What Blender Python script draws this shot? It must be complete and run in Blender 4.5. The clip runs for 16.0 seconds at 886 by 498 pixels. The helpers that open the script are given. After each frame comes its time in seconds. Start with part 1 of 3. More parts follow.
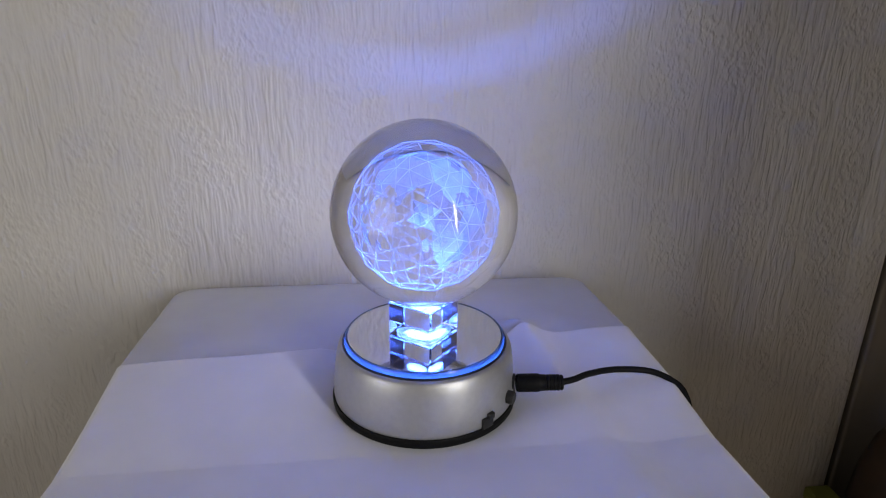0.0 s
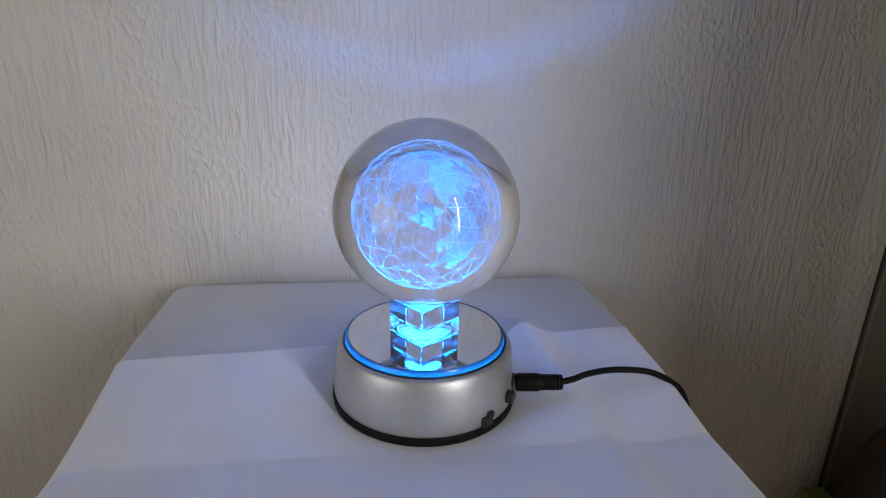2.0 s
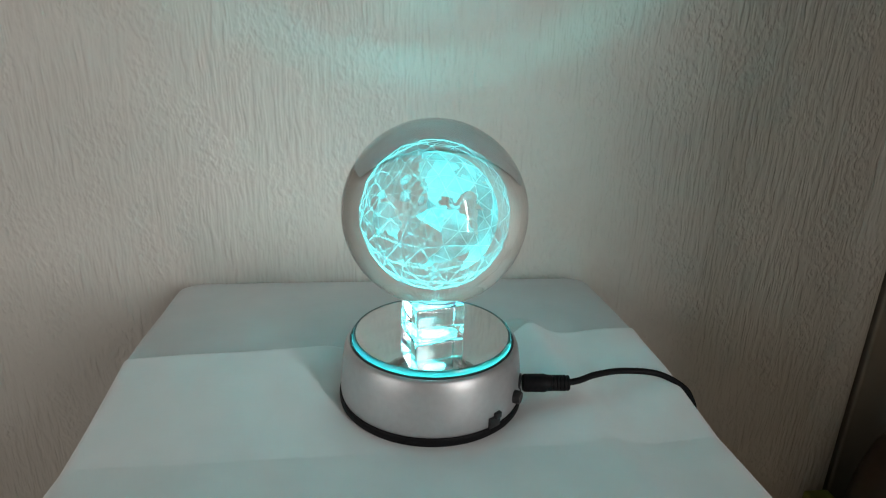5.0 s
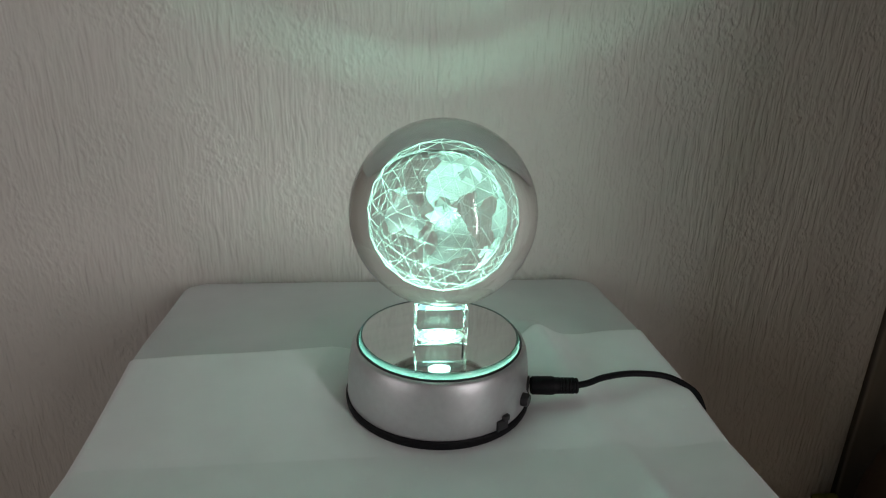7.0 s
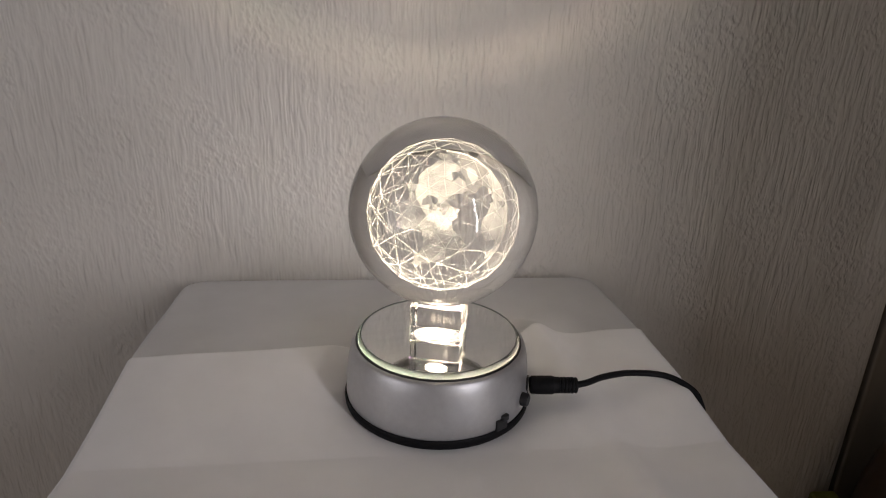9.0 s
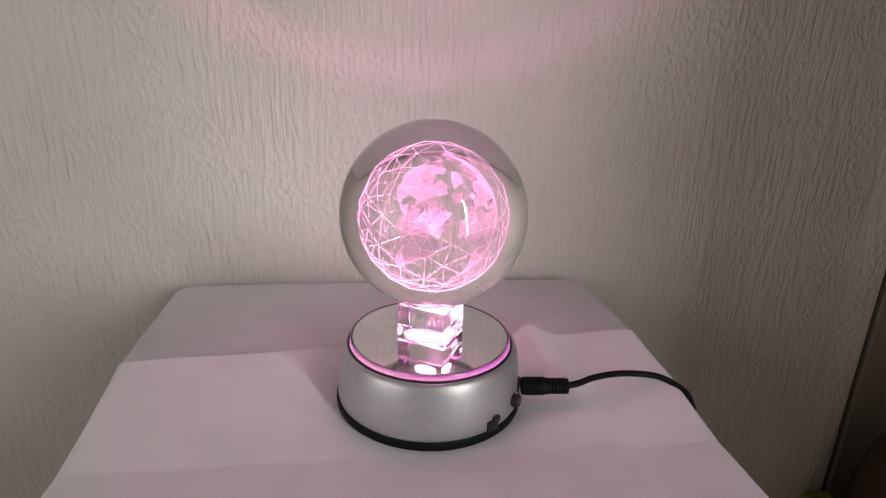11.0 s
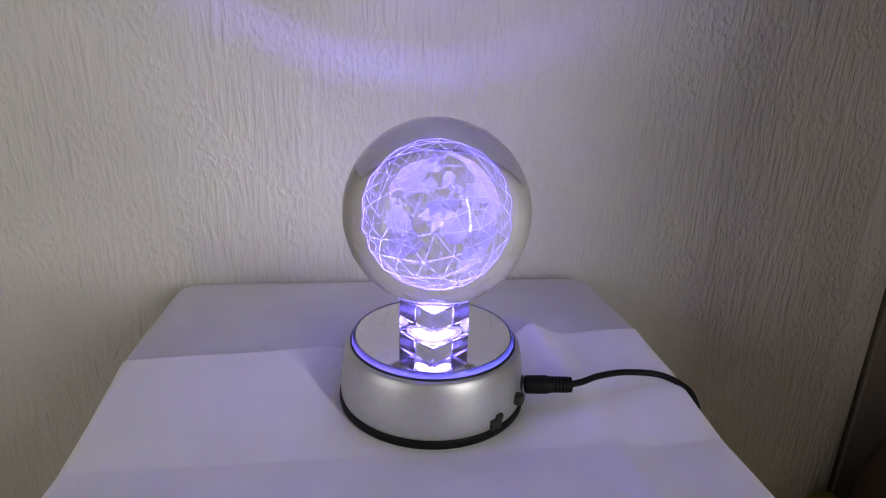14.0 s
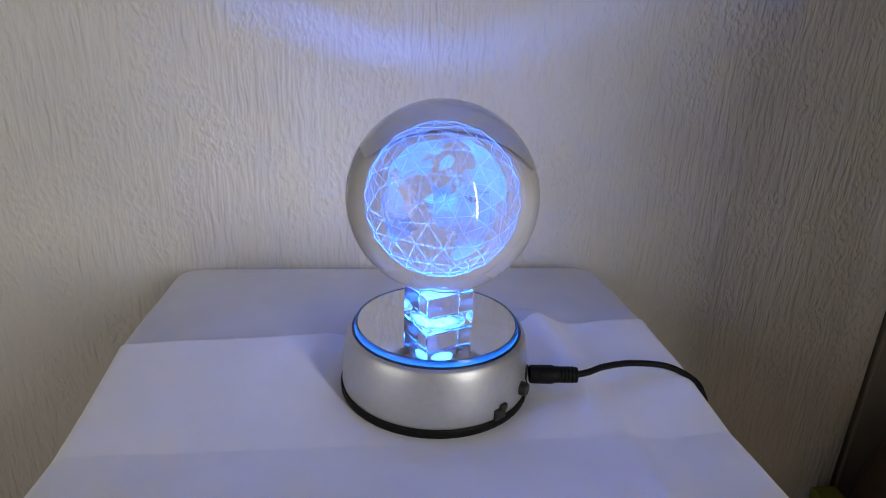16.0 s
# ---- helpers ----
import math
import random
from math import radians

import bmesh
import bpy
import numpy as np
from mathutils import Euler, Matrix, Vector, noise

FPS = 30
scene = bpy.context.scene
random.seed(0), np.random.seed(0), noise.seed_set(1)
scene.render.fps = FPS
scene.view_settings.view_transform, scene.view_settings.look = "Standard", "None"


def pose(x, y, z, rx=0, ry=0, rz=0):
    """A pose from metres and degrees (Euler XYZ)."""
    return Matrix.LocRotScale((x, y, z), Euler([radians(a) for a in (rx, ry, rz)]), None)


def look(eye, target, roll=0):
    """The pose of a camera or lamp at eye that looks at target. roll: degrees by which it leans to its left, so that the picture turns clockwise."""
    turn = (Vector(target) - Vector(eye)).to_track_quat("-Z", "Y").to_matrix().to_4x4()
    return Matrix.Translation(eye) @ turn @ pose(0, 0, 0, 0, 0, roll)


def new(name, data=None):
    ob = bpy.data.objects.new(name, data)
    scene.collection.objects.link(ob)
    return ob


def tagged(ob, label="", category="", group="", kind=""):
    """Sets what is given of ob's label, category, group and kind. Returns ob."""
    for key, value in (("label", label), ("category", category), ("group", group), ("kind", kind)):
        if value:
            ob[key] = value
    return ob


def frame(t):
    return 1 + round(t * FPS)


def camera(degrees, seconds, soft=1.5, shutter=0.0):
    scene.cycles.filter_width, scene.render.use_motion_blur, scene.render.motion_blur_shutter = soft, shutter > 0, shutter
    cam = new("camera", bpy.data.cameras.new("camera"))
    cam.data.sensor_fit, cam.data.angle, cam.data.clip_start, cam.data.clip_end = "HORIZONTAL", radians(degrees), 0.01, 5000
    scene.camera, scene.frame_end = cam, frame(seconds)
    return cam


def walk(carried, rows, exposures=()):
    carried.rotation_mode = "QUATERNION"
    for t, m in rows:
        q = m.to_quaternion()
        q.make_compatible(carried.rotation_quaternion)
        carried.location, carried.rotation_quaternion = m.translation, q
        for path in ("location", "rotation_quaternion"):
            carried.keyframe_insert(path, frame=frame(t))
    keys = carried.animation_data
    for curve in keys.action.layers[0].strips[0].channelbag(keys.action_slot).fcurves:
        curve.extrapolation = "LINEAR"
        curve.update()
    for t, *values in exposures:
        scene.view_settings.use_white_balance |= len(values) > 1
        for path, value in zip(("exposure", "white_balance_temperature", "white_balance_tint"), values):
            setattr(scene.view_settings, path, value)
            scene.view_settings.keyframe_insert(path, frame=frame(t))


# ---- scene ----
# World origin: centre of the lamp base on the cloth. The table and the wall stand turned by TURN degrees.
TURN = 5.0
cam = camera(70.0, 16.0, soft=1.1)


def eye_pose(x, y, z, down, roll, yaw):
    return pose(x, y, z, 0, 0, yaw) @ pose(0, 0, 0, 90 - down) @ pose(0, 0, 0, 0, 0, roll)


PATH = (
    (0.0, 0.0033, -0.2597, 0.1675, 20.02, 0.83, -1.02),
    (0.5, 0.0019, -0.2602, 0.1674, 20.25, 1.25, -1.51),
    (1.0, 0.0012, -0.2598, 0.1675, 20.18, 1.29, -1.29),
    (1.5, 0.0024, -0.2608, 0.1677, 20.20, 1.29, -1.27),
    (2.0, 0.0007, -0.2605, 0.1679, 20.12, 1.60, -1.44),
    (2.5, 0.0008, -0.2601, 0.1673, 20.10, 1.52, -1.43),
    (3.0, -0.0001, -0.2606, 0.1681, 20.07, 1.73, -1.57),
    (3.5, -0.0000, -0.2611, 0.1676, 19.70, 1.72, -1.46),
    (4.0, -0.0010, -0.2614, 0.1679, 19.85, 1.82, -1.53),
    (6.5, -0.0023, -0.2581, 0.1671, 20.16, 1.68, -0.65),
    (7.0, -0.0036, -0.2577, 0.1676, 20.19, 1.88, -0.88),
    (7.5, -0.0035, -0.2580, 0.1677, 20.18, 1.89, -0.68),
    (8.0, -0.0042, -0.2588, 0.1690, 20.46, 1.70, -0.81),
    (8.5, -0.0043, -0.2583, 0.1684, 20.37, 1.98, -0.74),
    (9.0, -0.0038, -0.2562, 0.1687, 20.59, 2.05, -0.98),
    (11.5, -0.0016, -0.2580, 0.1679, 20.15, 1.84, -1.43),
    (12.0, -0.0019, -0.2581, 0.1674, 20.16, 1.76, -1.20),
    (12.5, -0.0022, -0.2581, 0.1673, 20.09, 1.61, -1.22),
    (13.0, -0.0015, -0.2576, 0.1671, 20.08, 1.55, -1.11),
    (13.5, -0.0018, -0.2579, 0.1674, 20.14, 1.55, -1.12),
    (14.0, -0.0015, -0.2576, 0.1667, 20.08, 1.74, -1.09),
    (14.5, -0.0022, -0.2573, 0.1671, 20.03, 1.87, -1.09),
    (15.0, -0.0013, -0.2574, 0.1668, 20.05, 1.76, -1.00),
    (15.5, -0.0027, -0.2556, 0.1648, 20.34, 1.65, -0.92),
    (16.0, -0.0027, -0.2525, 0.1628, 20.98, 2.43, -0.95),
)
# The film camera's own exposure and white balance: seconds, stops, kelvin, tint.
EXPOSURES = (
    (0.0, 0.0, 6500, 10), (4.0, 0.0, 6500, 10), (6.3, -0.15, 6500, 11), (7.0, -0.6, 6450, 16), (7.5, -2.0, 6450, 19),
    (8.0, -2.5, 6500, 21), (8.5, -1.6, 6450, 20), (9.0, -0.4, 6300, 18), (11.3, 0.1, 6500, 9), (12.0, 0.05, 6500, 9), (16.0, 0.0, 6500, 10),
)
walk(cam, [(t, eye_pose(*row)) for t, *row in PATH], EXPOSURES)

# ---- light ----
WINDOW = 12.9     # daylight through the tall narrow window
FILL = 2.4        # pale fill light added out of view at the left wall
LED = 2.7        # white diode under the crystal
ROOM = pose(0, 0, 0, 0, 0, TURN)

world = bpy.data.worlds.new("world")
world.use_nodes = True
sky = world.node_tree.nodes.new("ShaderNodeTexSky")
sky.sky_type, sky.sun_disc, sky.sun_elevation, sky.sun_rotation = "NISHITA", False, radians(35), radians(160)
world.node_tree.links.new(sky.outputs[0], world.node_tree.nodes["Background"].inputs[0])
world.node_tree.nodes["Background"].inputs[1].default_value = 0.08
scene.world = world


def area_lamp(name, power, colour, size, m, shape="RECTANGLE"):
    data = bpy.data.lights.new(name, "AREA")
    data.shape, data.energy, data.color, data.size = shape, power, colour, size[0]
    if shape == "RECTANGLE":
        data.size_y = size[1]
    ob = new(name, data)
    ob.matrix_world = m
    return ob


area_lamp("window_daylight", WINDOW, (1.0, 0.985, 0.96), (0.062, 1.10),
          ROOM @ look((0.845, -1.295, 0.425), (0.845, 0.0, 0.425)))
area_lamp("fill_glow", FILL, (1.0, 0.98, 0.95), (0.70, 0.60),
          ROOM @ look((-0.74, -0.62, 0.20), (0.0, -0.62, 0.20)))
area_lamp("diode_light", LED, (1.0, 1.0, 1.0), (0.0030,), look((0, 0, 0.0250), (0, 0.00001, 1)), "DISK")


# ---- materials ----
def material(name):
    mat = bpy.data.materials.new(name)
    mat.use_nodes = True
    tree = mat.node_tree
    return mat, tree, tree.nodes["Principled BSDF"], tree.links.new


def node(tree, kind, **inputs):
    n = tree.nodes.new(kind)
    for key, value in inputs.items():
        n.inputs[key.replace("_", " ")].default_value = value
    return n


def coords(tree, scale, space="Object"):
    tc = tree.nodes.new("ShaderNodeTexCoord")
    mp = tree.nodes.new("ShaderNodeMapping")
    mp.inputs["Scale"].default_value = scale
    tree.links.new(tc.outputs[space], mp.inputs["Vector"])
    return mp.outputs[0]


def ramp(tree, source, stops):
    n = tree.nodes.new("ShaderNodeValToRGB")
    el = n.color_ramp.elements
    while len(el) < len(stops):
        el.new(0.5)
    for e, (p, c) in zip(el, stops):
        e.position, e.color = p, (*c, 1) if len(c) == 3 else c
    tree.links.new(source, n.inputs["Fac"])
    return n.outputs["Color"]


def plain(name, dark, light, rough, scale=200, metal=0.0, bump=0.0, stretch=(1, 1, 1)):
    """A surface whose colour wanders between two shades, with a fine relief."""
    mat, tree, bsdf, link = material(name)
    v = coords(tree, stretch)
    big = node(tree, "ShaderNodeTexNoise", Scale=scale * 0.12, Detail=4.0)
    fine = node(tree, "ShaderNodeTexNoise", Scale=scale, Detail=6.0)
    link(v, big.inputs["Vector"]), link(v, fine.inputs["Vector"])
    mix = node(tree, "ShaderNodeMath")
    mix.operation = "ADD"
    half = node(tree, "ShaderNodeMath")
    half.operation, half.inputs[1].default_value = "MULTIPLY", 0.5
    link(big.outputs[0], mix.inputs[0]), link(fine.outputs[0], mix.inputs[1]), link(mix.outputs[0], half.inputs[0])
    link(ramp(tree, half.outputs[0], ((0.35, dark), (0.65, light))), bsdf.inputs["Base Color"])
    bsdf.inputs["Roughness"].default_value, bsdf.inputs["Metallic"].default_value = rough, metal
    if bump:
        b = node(tree, "ShaderNodeBump", Strength=0.6, Distance=bump)
        link(fine.outputs[0], b.inputs["Height"]), link(b.outputs[0], bsdf.inputs["Normal"])
    return mat


def wallpaper_material():
    """Embossed cream wallpaper: broken upright ridges, some knotted patches, faint staining."""
    mat, tree, bsdf, link = material("embossed_wallpaper")
    v = coords(tree, (1, 1, 1))
    warp = node(tree, "ShaderNodeTexNoise", Scale=38.0, Detail=3.0)
    link(v, warp.inputs["Vector"])
    shift = node(tree, "ShaderNodeVectorMath")
    shift.operation = "SCALE"
    shift.inputs["Scale"].default_value = 0.003
    link(warp.outputs["Color"], shift.inputs[0])
    bent = node(tree, "ShaderNodeVectorMath")
    link(v, bent.inputs[0]), link(shift.outputs[0], bent.inputs[1])
    heights = []
    for scale, stretch, detail in ((330.0, (1, 1, 0.14), 1.0), (300.0, (1, 1, 0.60), 1.0), (45.0, (1, 1, 0.5), 2.0)):
        mp = tree.nodes.new("ShaderNodeMapping")
        mp.inputs["Scale"].default_value = stretch
        n = node(tree, "ShaderNodeTexNoise", Scale=scale, Detail=detail, Roughness=0.5)
        link(bent.outputs[0], mp.inputs[0]), link(mp.outputs[0], n.inputs["Vector"])
        heights.append(n.outputs[0])
    grooves = node(tree, "ShaderNodeMapRange", From_Min=0.30, From_Max=0.72)
    pebbles = node(tree, "ShaderNodeMapRange", From_Min=0.34, From_Max=0.78)
    zones = node(tree, "ShaderNodeMapRange", From_Min=0.36, From_Max=0.60)
    for n, h in zip((grooves, pebbles, zones), heights):
        n.interpolation_type = "SMOOTHSTEP"
        link(h, n.inputs["Value"])
    blend = node(tree, "ShaderNodeMix")
    link(zones.outputs[0], blend.inputs[0]), link(pebbles.outputs[0], blend.inputs[2]), link(grooves.outputs[0], blend.inputs[3])
    b = node(tree, "ShaderNodeBump", Strength=0.65, Distance=0.0011)
    link(blend.outputs[0], b.inputs["Height"]), link(b.outputs[0], bsdf.inputs["Normal"])
    stain = node(tree, "ShaderNodeTexNoise", Scale=9.0, Detail=5.0)
    link(v, stain.inputs["Vector"])
    link(ramp(tree, stain.outputs[0], ((0.3, (0.575, 0.553, 0.51)), (0.7, (0.65, 0.625, 0.58)))), bsdf.inputs["Base Color"])
    bsdf.inputs["Roughness"].default_value = 0.55
    return mat


def cloth_material(name, tone):
    """White cotton: fine weave and soft crumples."""
    mat, tree, bsdf, link = material(name)
    v = coords(tree, (1, 1, 1))
    weave = [node(tree, "ShaderNodeTexWave", Scale=2400.0, Distortion=2.5, Detail=1.0) for _ in range(2)]
    weave[1].bands_direction = "Y"
    for w in weave:
        link(v, w.inputs["Vector"])
    both = node(tree, "ShaderNodeMath")
    link(weave[0].outputs["Fac"], both.inputs[0]), link(weave[1].outputs["Fac"], both.inputs[1])
    b = node(tree, "ShaderNodeBump", Strength=0.12, Distance=0.0001)
    link(both.outputs[0], b.inputs["Height"])
    crumple = node(tree, "ShaderNodeTexNoise", Scale=30.0, Detail=4.0)
    link(v, crumple.inputs["Vector"])
    b2 = node(tree, "ShaderNodeBump", Strength=0.3, Distance=0.002)
    link(crumple.outputs[0], b2.inputs["Height"]), link(b.outputs[0], b2.inputs["Normal"])
    link(b2.outputs[0], bsdf.inputs["Normal"])
    link(ramp(tree, crumple.outputs[0], ((0.3, (tone - 0.03, tone - 0.03, tone - 0.02)), (0.7, (tone + 0.03, tone + 0.03, tone + 0.04)))), bsdf.inputs["Base Color"])
    bsdf.inputs["Roughness"].default_value = 0.9
    bsdf.inputs["Sheen Weight"].default_value = 0.2
    return mat


def glass_material(name, ior, tint=(1, 1, 1)):
    mat, tree, bsdf, link = material(name)
    bsdf.inputs["Base Color"].default_value = (*tint, 1)
    bsdf.inputs["Roughness"].default_value, bsdf.inputs["IOR"].default_value = 0.0, ior
    bsdf.inputs["Transmission Weight"].default_value = 1.0
    return mat


def etched_material(name, cover, speckle, white=0.5):
    """Laser points inside the crystal: white dots that scatter light both ways, clear between them."""
    mat, tree, bsdf, link = material(name)
    tree.nodes.remove(bsdf)
    diffuse = node(tree, "ShaderNodeBsdfDiffuse", Color=(white, white, white, 1))
    through_ = node(tree, "ShaderNodeBsdfTranslucent", Color=(white, white, white, 1))
    both = node(tree, "ShaderNodeMixShader", Fac=0.65)
    link(diffuse.outputs[0], both.inputs[1]), link(through_.outputs[0], both.inputs[2])
    clear = node(tree, "ShaderNodeBsdfTransparent")
    dots = node(tree, "ShaderNodeTexNoise", Scale=2600.0, Detail=2.0)
    patch = node(tree, "ShaderNodeTexNoise", Scale=260.0, Detail=3.0)
    v = coords(tree, (1, 1, 1))
    link(v, dots.inputs["Vector"]), link(v, patch.inputs["Vector"])
    mean = node(tree, "ShaderNodeMath")
    link(dots.outputs[0], mean.inputs[0]), link(patch.outputs[0], mean.inputs[1])
    rng = node(tree, "ShaderNodeMapRange", From_Min=0.7, From_Max=1.3, To_Min=cover - speckle, To_Max=cover + speckle)
    link(mean.outputs[0], rng.inputs["Value"])
    out = node(tree, "ShaderNodeMixShader")
    link(rng.outputs[0], out.inputs["Fac"]), link(clear.outputs[0], out.inputs[1]), link(both.outputs[0], out.inputs[2])
    link(out.outputs[0], tree.nodes["Material Output"].inputs["Surface"])
    return mat


def diffuser_material():
    """A thin milky film, added to make the cube glow; it lets part of the light pass straight on."""
    mat, tree, bsdf, link = material("milky_film")
    tree.nodes.remove(bsdf)
    lit = node(tree, "ShaderNodeBsdfTranslucent", Color=(0.95, 0.95, 0.95, 1))
    clear = node(tree, "ShaderNodeBsdfTransparent")
    mix = tree.nodes.new("ShaderNodeMixShader")
    smear = node(tree, "ShaderNodeTexNoise", Scale=420.0, Detail=3.0)
    link(coords(tree, (1, 1, 1)), smear.inputs["Vector"])
    cover = node(tree, "ShaderNodeMapRange", From_Min=0.35, From_Max=0.65, To_Min=0.30, To_Max=0.90)
    link(smear.outputs[0], cover.inputs["Value"]), link(cover.outputs[0], mix.inputs["Fac"])
    link(clear.outputs[0], mix.inputs[1]), link(lit.outputs[0], mix.inputs[2])
    link(mix.outputs[0], tree.nodes["Material Output"].inputs["Surface"])
    return mat


def frosted_rim_material():
    mat, tree, bsdf, link = material("frosted_acrylic_rim")
    tree.nodes.remove(bsdf)
    lit = node(tree, "ShaderNodeBsdfTranslucent", Color=(0.25, 0.27, 0.27, 1))
    gloss = node(tree, "ShaderNodeBsdfGlossy", Roughness=0.2)
    mix = node(tree, "ShaderNodeMixShader", Fac=0.06)
    link(lit.outputs[0], mix.inputs[1]), link(gloss.outputs[0], mix.inputs[2])
    link(mix.outputs[0], tree.nodes["Material Output"].inputs["Surface"])
    return mat


# Gel colours round the wheel, by the second at which each passes over the diode; one turn takes CYCLE seconds.
CYCLE = 20.0
GELS = (
    (0.0, (0.05, 0.14, 0.95)), (1.5, (0.004, 0.14, 0.82)), (3.5, (0.0, 0.24, 0.62)), (5.0, (0.03, 0.50, 0.52)),
    (6.3, (0.16, 0.76, 0.57)), (7.0, (0.31, 0.78, 0.58)), (8.0, (0.60, 0.92, 0.50)), (9.0, (0.62, 0.51, 0.35)),
    (10.2, (0.75, 0.32, 0.30)), (11.3, (0.42, 0.06, 0.32)), (12.5, (0.29, 0.08, 0.61)), (13.5, (0.24, 0.11, 0.80)),
    (14.5, (0.09, 0.13, 0.95)), (16.0, (0.012, 0.16, 0.95)), (18.0, (0.04, 0.15, 0.95)),
)


def gel_material():
    """Colour gels of the added wheel: clear coloured film, its hue running round the hub."""
    mat, tree, bsdf, link = material("colour_gels")
    tree.nodes.remove(bsdf)
    tc = tree.nodes.new("ShaderNodeTexCoord")
    grad = tree.nodes.new("ShaderNodeTexGradient")
    grad.gradient_type = "RADIAL"
    link(tc.outputs["Object"], grad.inputs[0])
    film = node(tree, "ShaderNodeBsdfTransparent")
    link(ramp(tree, grad.outputs["Fac"], [(t / CYCLE, c) for t, c in GELS] + [(1.0, GELS[0][1])]), film.inputs["Color"])
    link(film.outputs[0], tree.nodes["Material Output"].inputs["Surface"])
    return mat


WALLPAPER = wallpaper_material()
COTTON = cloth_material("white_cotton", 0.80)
GREYER_COTTON = cloth_material("greyer_cotton", 0.62)   # a greyer tone for the band behind the fold line
CRYSTAL = glass_material("clear_crystal", 1.51)
ETCHED_LAND = etched_material("etched_land", 0.54, 0.16, 0.52)
ETCHED_LINE = etched_material("etched_line", 0.92, 0.06, 0.72)
ETCHED_STAR = etched_material("etched_star", 0.55, 0.10, 0.70)
MILKY_SPOT = etched_material("milky_spot", 0.40, 0.10, 0.95)
GEL = gel_material()
RIM = frosted_rim_material()
MILKY = diffuser_material()
SILVER = plain("silver_paint", (0.50, 0.50, 0.51), (0.56, 0.56, 0.57), 0.44, 3000, 0.75, 0.00002)
BLACK_RUBBER = plain("black_rubber", (0.005, 0.005, 0.006), (0.009, 0.009, 0.010), 0.55, 900, 0.0, 0.00005)
BLACK_RUBBER.node_tree.nodes["Principled BSDF"].inputs["Specular IOR Level"].default_value = 0.12
BLACK_PLASTIC = plain("black_plastic", (0.010, 0.010, 0.011), (0.018, 0.018, 0.02), 0.38, 900, 0.0, 0.00003)
MIRROR = plain("mirror_glass", (0.63, 0.64, 0.64), (0.72, 0.73, 0.73), 0.06, 160, 1.0, 0.0, (1, 0.3, 1))
WHITE_PLASTIC = plain("white_plastic", (0.75, 0.75, 0.75), (0.8, 0.8, 0.8), 0.5, 300)
# wall beyond the slot: shaded wallpaper, the shade put into its brown
SHADED_PANEL = plain("shaded_panel", (0.19, 0.165, 0.13), (0.25, 0.22, 0.18), 0.6, 60, 0.0, 0.0003, (1, 1, 0.15))
BROWN_GLAZE = plain("brown_glaze", (0.035, 0.018, 0.010), (0.07, 0.035, 0.02), 0.3, 60)
LIME_PLASTIC = plain("lime_plastic", (0.17, 0.18, 0.03), (0.21, 0.22, 0.04), 0.5, 60)
WOOD = plain("light_wood", (0.30, 0.20, 0.11), (0.42, 0.29, 0.17), 0.5, 90, 0.0, 0.0003, (1, 8, 8))
PAINT = plain("room_paint", (0.30, 0.27, 0.23), (0.36, 0.33, 0.28), 0.8, 20)


# ---- mesh helpers ----
def part(name, bm, mat, parent=None, label="", smooth=None):
    me = bpy.data.meshes.new(name)
    bmesh.ops.recalc_face_normals(bm, faces=bm.faces)
    bm.to_mesh(me)
    bm.free()
    me.materials.append(mat)
    if smooth is not None:
        for p in me.polygons:
            p.use_smooth = True
        if smooth < 180:
            me.set_sharp_from_angle(angle=radians(smooth))
    ob = new(name, me)
    if parent:
        ob.parent = parent
    return tagged(ob, label)


def box(bm, lo, hi, bevel=0.0, m=None):
    made = bmesh.ops.create_cube(bm, size=1)["verts"]
    for v in made:
        v.co = Vector([l + (h - l) * (c + 0.5) for l, h, c in zip(lo, hi, v.co)])
    if bevel:
        edges = {e for v in made for e in v.link_edges}
        made = bmesh.ops.bevel(bm, geom=list(edges), offset=bevel, segments=3, profile=0.5, affect="EDGES")["verts"]
    if m:
        bmesh.ops.transform(bm, matrix=m, verts=[v for v in made if v.is_valid])
    return bm


def boxed(lo, hi, bevel=0.0, m=None):
    return box(bmesh.new(), lo, hi, bevel, m)


def lathe(profile, sides=128, closed=False):
    """A body of revolution about z from (radius, height) pairs."""
    bm = bmesh.new()
    rings = []
    for r, z in profile:
        if r < 1e-6:
            rings.append([bm.verts.new((0, 0, z))])
        else:
            rings.append([bm.verts.new((r * math.cos(a), r * math.sin(a), z))
                          for a in (2 * math.pi * i / sides for i in range(sides))])
    pairs = list(zip(rings, rings[1:])) + ([(rings[-1], rings[0])] if closed else [])
    for a, b in pairs:
        for i in range(sides):
            j = (i + 1) % sides
            if len(a) == 1 and len(b) > 1:
                bm.faces.new((a[0], b[i], b[j]))
            elif len(b) == 1 and len(a) > 1:
                bm.faces.new((a[i], a[j], b[0]))
            elif len(a) > 1:
                bm.faces.new((a[i], a[j], b[j], b[i]))
    return bm


def tube(bm, points, radius, sides=12):
    """A round bar along points."""
    rings = []
    for i, p in enumerate(points):
        d = (points[min(i + 1, len(points) - 1)] - points[max(i - 1, 0)]).normalized()
        side = d.cross(Vector((0, 0, 1)) if abs(d.z) < 0.9 else Vector((1, 0, 0))).normalized()
        up = side.cross(d)
        r = radius(i / (len(points) - 1)) if callable(radius) else radius
        rings.append([bm.verts.new(p + r * (math.cos(a) * side + math.sin(a) * up))
                      for a in (2 * math.pi * k / sides for k in range(sides))])
    for a, b in zip(rings, rings[1:]):
        for k in range(sides):
            bm.faces.new((a[k], a[(k + 1) % sides], b[(k + 1) % sides], b[k]))
    bm.faces.new(rings[0]), bm.faces.new(rings[-1])
    return bm


